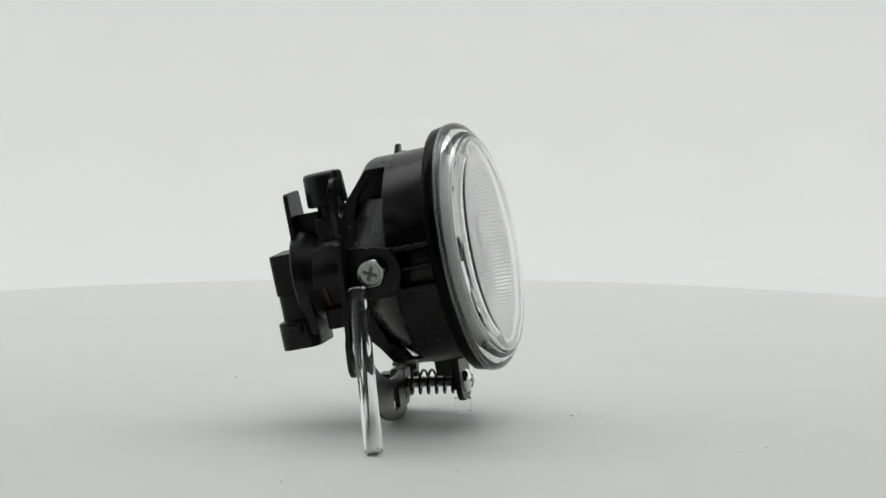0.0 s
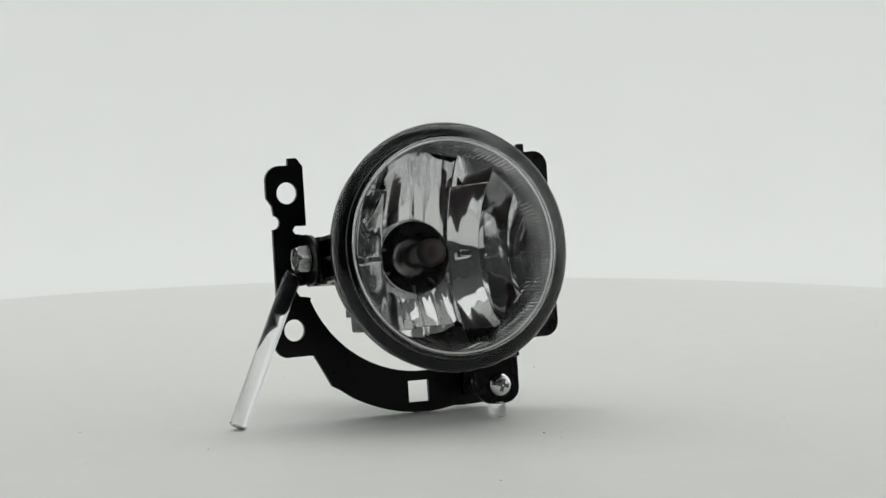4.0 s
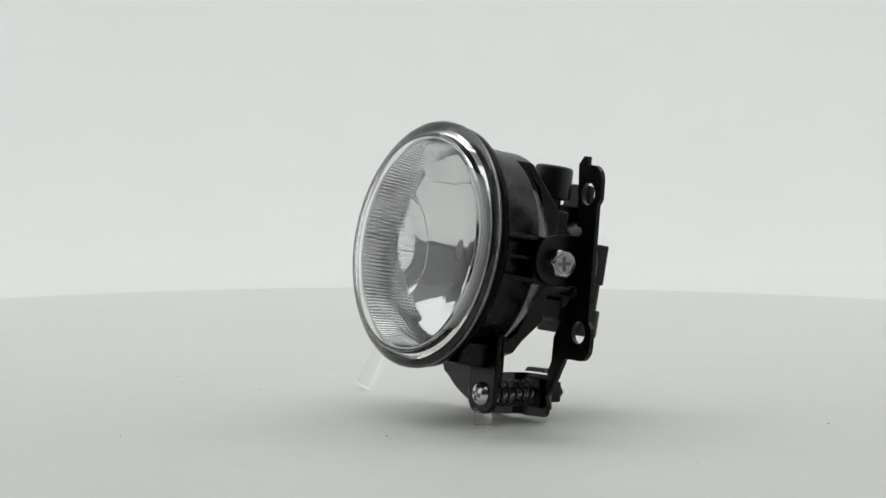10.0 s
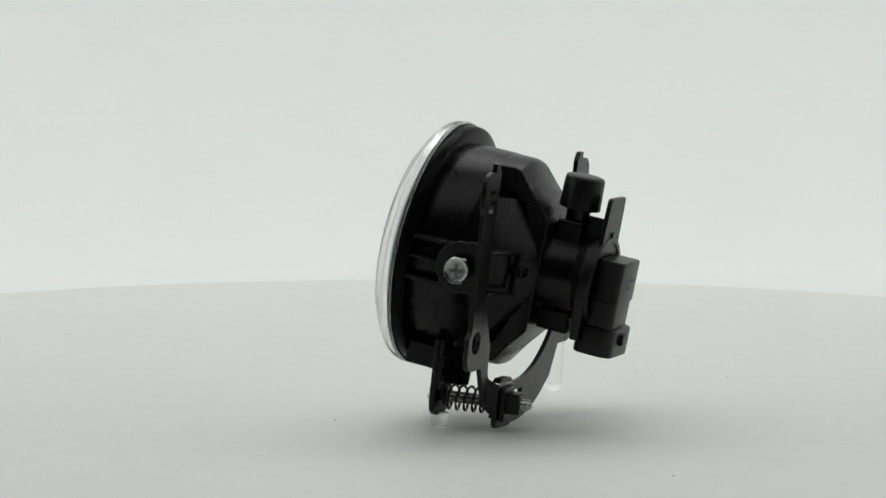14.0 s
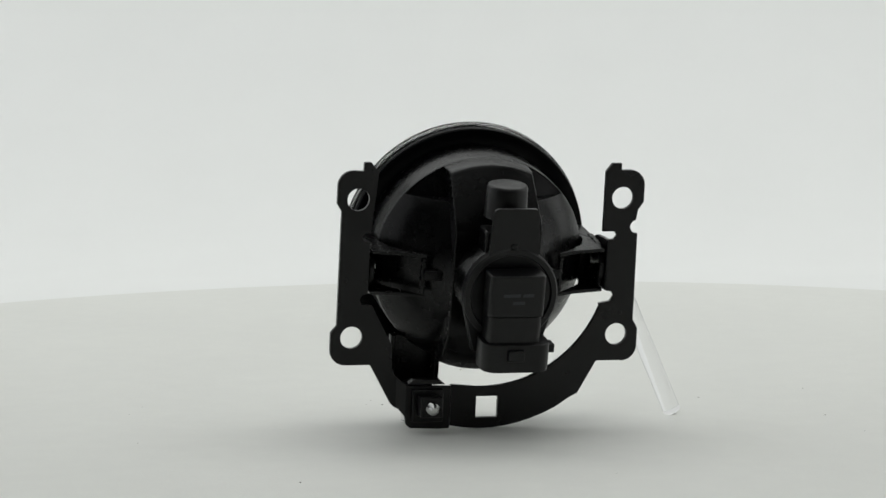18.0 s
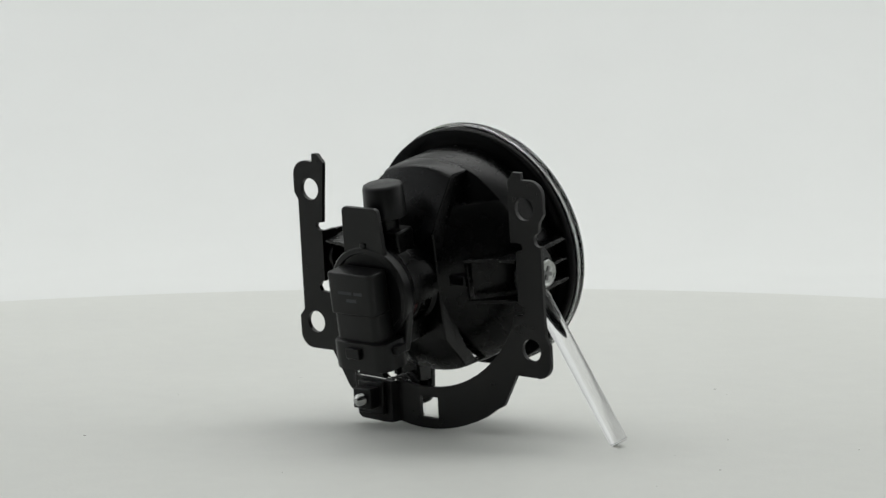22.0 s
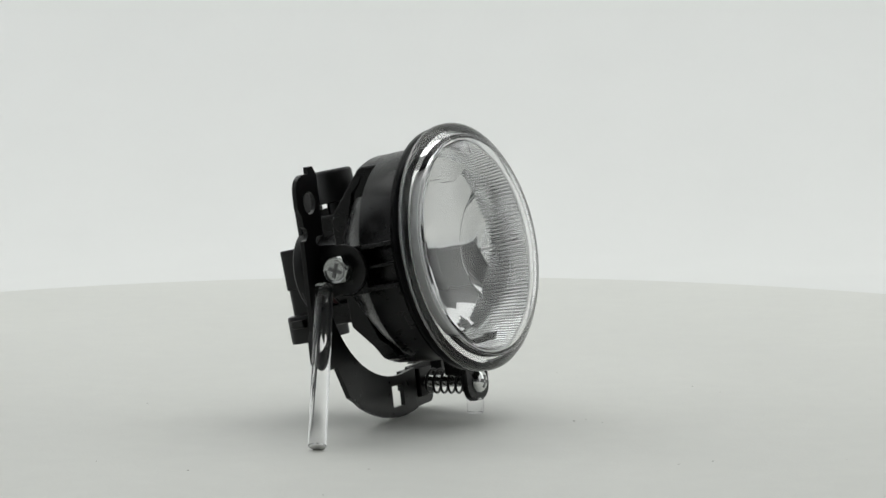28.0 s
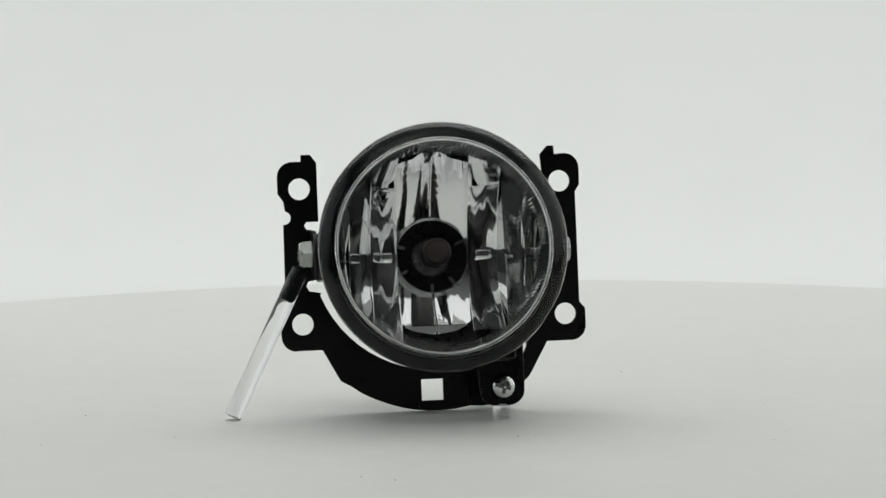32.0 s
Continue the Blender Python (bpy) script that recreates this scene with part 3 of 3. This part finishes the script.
def bracket():
    right = [(43.6, 11.8), (43.6, 36.6), (46.6, 39.9), (48.9, 39.9), (49.2, 39.3), (49.2, 36.6)] + arc(53.0, 31.0, 5.8, 90, 0, 8)
    right += [(58.8, 24.4), (57.0, 21.6), (57.2, -21.4), (59.4, -24.0)] + arc(53.6, -30.6, 5.8, 0, -90, 8) + [(43.9, -36.4), (36.6, -49.4)]
    bottom = [(33.0, -52.8), (30.4, -56.0)] + [(30.0, -58.8), (28.4, -60.2), (17.4, -60.7)]
    bottom += [(x, -61.7 + x * x * 0.0091) for x in (12, 7, 2, -4, -9, -14, -19, -24, -29)] + [(-34, -50.6), (-37.4, -48.8)]
    left = [(-44.1, -36.4), (-53.8, -36.4)] + arc(-54.0, -30.8, 5.8, -90, -180, 8) + [(-59.8, -24.0), (-57.8, -20.6), (-57.6, 12.6)]
    left += arc(-57.2, 15.2, 2.6, -80, 80, 8) + [(-57.3, 21.6), (-59.4, 24.6)] + arc(-53.6, 31.0, 5.8, 180, 90, 8)
    left += [(-50.0, 36.8), (-49.9, 39.4), (-46.4, 39.4), (-44.0, 36.2), (-44.0, 11.6)]
    # relief holes beside the folded tabs, then the inner sweep of the band
    inner = [(-46.0, 13.4), (-48.6, 13.4), (-49.6, 11.9), (-48.6, 10.4), (-46.4, 10.2), (-46.4, -9.4), (-48.6, -9.6), (-49.6, -11.4),
             (-48.4, -13.4), (-43.9, -14.2)]
    inner += INNER_SWEEP + [(14.4, -44.4)]
    inner += [(29.4, -44.0), (31.5, -43.0), (34.6, -40.4), (35.6, -38.0), (35.9, -28.9), (38.4, -24.4), (41.6, -18.6), (44.1, -13.9),
              (45.8, -13.6), (48.0, -13.4), (48.9, -11.6), (48.0, -9.8), (45.9, -9.4), (45.9, 10.2), (48.0, 10.4), (49.0, 11.9), (48.0, 13.4),
              (45.6, 13.4), (43.6, 13.2)]
    outline = right[1:] + bottom + left[:-1] + [(-44.0, 13.4)] + inner[:-1]
    holes = [arc(x, z, 4.2, 0, 345, 23) for x, z in ((50.9, 26.0), (51.5, -25.9), (-51.0, 26.2), (-51.4, -26.2))]
    holes.append([(2.3, -49.3), (-6.2, -49.3), (-6.2, -57.6), (2.3, -57.6)])
    holes.append(arc(22.4, -51.4, 2.6, 0, 330, 11))

    def joggle(x, z):
        return 3.2 * max(0.0, min(1.0, (x - 12.2) / 1.2)) * max(0.0, min(1.0, (33.6 - x) / 3.0)) if z < -41 else 0.0
    bends = [((k, 0, 0), (1, 0, 0)) for k in (12.2, 13.4, 30.6, 33.6)]
    ob = part("bracket", plate([outline] + holes, -0.9, 0.9, bends, joggle), BLACK_STEEL, LAMP,
              "black coated pressed-steel mounting bracket", BRACKET, smooth=30, bevel=0.25, segments=2)
    for s in (-1, 1):
        edge = [(0.6, 10.0), (-7.5, 10.0)] + arc(-10.3, 0.4, 9.4, 72, 288, 14) + [(-7.5, -9.2), (0.6, -9.2)]
        part("folded_tab", prism(edge, s * 45.9, s * 47.5), BLACK_STEEL, ob, bevel=0.25)
    part("nut_plate", box(17.6, 27.6, 0.2, 2.3, -57.0, -45.8), MATT_PLASTIC, ob, "black plastic nut carrier", bevel=0.4)
    part("stiffener", plate([[(15.5, -43.6), (29.6, -43.2), (27.8, -41.6), (17.5, -41.9)]], 1.0, 4.2), BLACK_STEEL, ob, bevel=0.2)
    return ob


bracket()


# Raised dark bars: the shade inside a cross recess, put into colour.
def recess_shade(depth, reach, wide):
    bm = box(-reach, reach, -depth, 0, -wide, wide)
    return box(-wide, wide, -depth, 0.02, -reach, reach, bm=bm)


def pivot_bolt(s):
    m = OPTIC @ pose(s * 0.0478, 0.0215, 0.0002 if s > 0 else 0.0015, 0, 0, 90 * s) @ pose(0, 0, 0, 0, 30, 0)
    # its own frame: the head faces -y
    def hexagon(a):
        return 4.94 / math.cos((a + math.pi / 6) % (math.pi / 3) - math.pi / 6)
    bm = bmesh.new()
    rings = []
    # a hexagon whose upper corners are turned off to a circle, with a shallow dish in the face
    for r, y in ((0, 0.2), (9.0, 0.2), (9.0, -3.1), (5.35, -3.7), (4.95, -4.4), (4.6, -4.75), (4.2, -4.7), (3.7, -4.4), (0, -4.3)):
        rings.append([bm.verts.new((0, y, 0))] if r == 0 else
                     [bm.verts.new((min(r, hexagon(2 * math.pi * i / 48)) * math.cos(2 * math.pi * i / 48), y,
                                    min(r, hexagon(2 * math.pi * i / 48)) * math.sin(2 * math.pi * i / 48))) for i in range(48)])
    for a, b in zip(rings, rings[1:]):
        for i in range(48):
            j = (i + 1) % 48
            bm.faces.new((a[0], b[i], b[j]) if len(a) == 1 else (a[i], b[0], a[j]) if len(b) == 1 else (a[i], b[i], b[j], a[j]))
    bolt = part("pivot_bolt", bm, BOLT_ZINC, LAMP, "zinc-plated hexagon bolt with a cross recess", m, smooth=25)
    cross = recess_shade(0.25, 2.7, 0.62)
    bmesh.ops.translate(cross, vec=(0, -4.42, 0), verts=cross.verts)
    bmesh.ops.rotate(cross, cent=(0, 0, 0), matrix=Matrix.Rotation(radians(-40 if s > 0 else -5), 3, "Y"), verts=cross.verts)
    part("recess_shade", cross, SHADE_AND_LUG_STEEL, bolt)
    part("shank", revolve([(0, 6), (2.9, 6), (2.9, 0.1), (0, 0.1)], 24), ZINC, bolt)
    return bolt


pivot_bolt(-1)
pivot_bolt(1)


def adjuster():
    m = BRACKET @ pose(0.0224, 0.0014, -0.0513, 2.6, 0, 1.2)
    screw = part("adjuster_screw", revolve([(0, -26.9), (1.6, -26.8), (3.4, -26.2), (4.4, -25.2), (4.7, -24.2), (4.7, -23.6), (0, -23.6)], 40),
                 SCREW_STEEL, LAMP, "bright pan-head adjuster screw with a cross recess", m, smooth=50)
    cross = recess_shade(0.55, 2.5, 0.7)
    bmesh.ops.translate(cross, vec=(0, -26.32, 0), verts=cross.verts)
    bmesh.ops.rotate(cross, cent=(0, 0, 0), matrix=Matrix.Rotation(radians(14), 3, "Y"), verts=cross.verts)
    part("recess_shade", cross, SHADE_AND_LUG_STEEL, screw)
    thread = []
    y = -23.4
    while y < 12.2:
        thread += [(1.95, y), (2.3, y + 0.35)]
        y += 0.7
    part("thread", revolve([(0, -23.4)] + thread + [(1.7, 12.6), (1.0, 13.6), (0, 13.7)], 20), ZINC, screw, "bright threaded shaft")
    part("retainer", revolve([(2.4, -20.6), (3.8, -20.6), (3.8, -19.4), (2.4, -19.4)], 24, closed=True), SPRING_STEEL, screw)
    coil = []
    for i in range(6 * 24 + 1):
        a = i / 24 * 2 * math.pi
        coil.append((4.6 * math.cos(a), -21.2 + 19.4 * i / (6 * 24), 4.6 * math.sin(a)))
    part("spring", tube(coil, 0.5, 8), SPRING_STEEL, LAMP, "black coil spring on the adjuster screw", m, smooth=60)
    nut = part("adjuster_nut", box(-4.2, 4.2, 3.8, 9.8, -3.6, 4.2), MATT_PLASTIC, LAMP, "square black plastic nut", m, bevel=0.5)
    part("nut_flange", box(-6.0, 6.0, 2.6, 4.6, -6.4, 6.0), MATT_PLASTIC, nut, bevel=0.5)
    return screw


adjuster()


# ---- clear props ----
def rod(name, foot, top, r, label):
    root = thing(name, label, "acrylic rod", group="clear props under the lamp")
    a, b = Vector(foot), Vector(top)
    length = (b - a).length
    m = Matrix.Translation(a) @ (b - a).to_track_quat("Y", "Z").to_matrix().to_4x4()
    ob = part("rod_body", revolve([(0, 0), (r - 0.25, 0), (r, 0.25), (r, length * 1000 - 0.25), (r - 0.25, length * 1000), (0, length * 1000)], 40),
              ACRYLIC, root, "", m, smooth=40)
    # shadow switched off: light passes the clear rod unblocked
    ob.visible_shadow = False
    part("cut_end", revolve([(0, -0.25), (r - 0.4, -0.25), (r - 0.3, 0.12), (0, 0.12)], 32), FROSTED, root, "frosted saw-cut foot of the rod", m)
    return root


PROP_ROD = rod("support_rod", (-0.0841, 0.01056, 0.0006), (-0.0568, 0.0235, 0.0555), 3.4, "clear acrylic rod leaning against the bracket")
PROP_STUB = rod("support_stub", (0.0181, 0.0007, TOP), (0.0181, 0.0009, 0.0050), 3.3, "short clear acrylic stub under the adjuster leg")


def specks():
    rng = random.Random(4)
    bm = bmesh.new()
    spots = [(-140, 29, .7), (-108, -25, .6), (-37, -124, .8), (18, -42, 1.0), (86, 113, .8), (118, -46, .5), (-157, -36, .5),
             (126, 20, .5), (-23, 126, .5), (20, -53, .5), (110, -62, .4), (-140, 68, .4), (-48, -116, .5), (24, -44, .5)]
    spots += [(rng.uniform(-200, 200), rng.uniform(-200, 200), rng.uniform(0.12, 0.26)) for _ in range(14)]
    for x, y, s in spots:
        made = bmesh.ops.create_icosphere(bm, subdivisions=1, radius=s * 0.62)["verts"]
        for v in made:
            v.co = Vector((x + v.co.x * rng.uniform(0.7, 1.3), y + v.co.y * rng.uniform(0.7, 1.3), -0.8 + max(v.co.z, 0) * 0.5))
    return tagged(part("dust", bm, DUST, None), "dark dust specks on the white disc", "dust", kind="stuff")


DUST_SPECKS = specks()


# ---- everything on the disc turns with it ----
def motions():
    rows = [(float(t), pose(0, 0, 0, 0, 0, -TURN * (t - FRONT))) for t in range(0, 33)]
    for ob in (TURNTABLE, LAMP, PROP_ROD, PROP_STUB, DUST_SPECKS):
        walk(ob, rows)


motions()
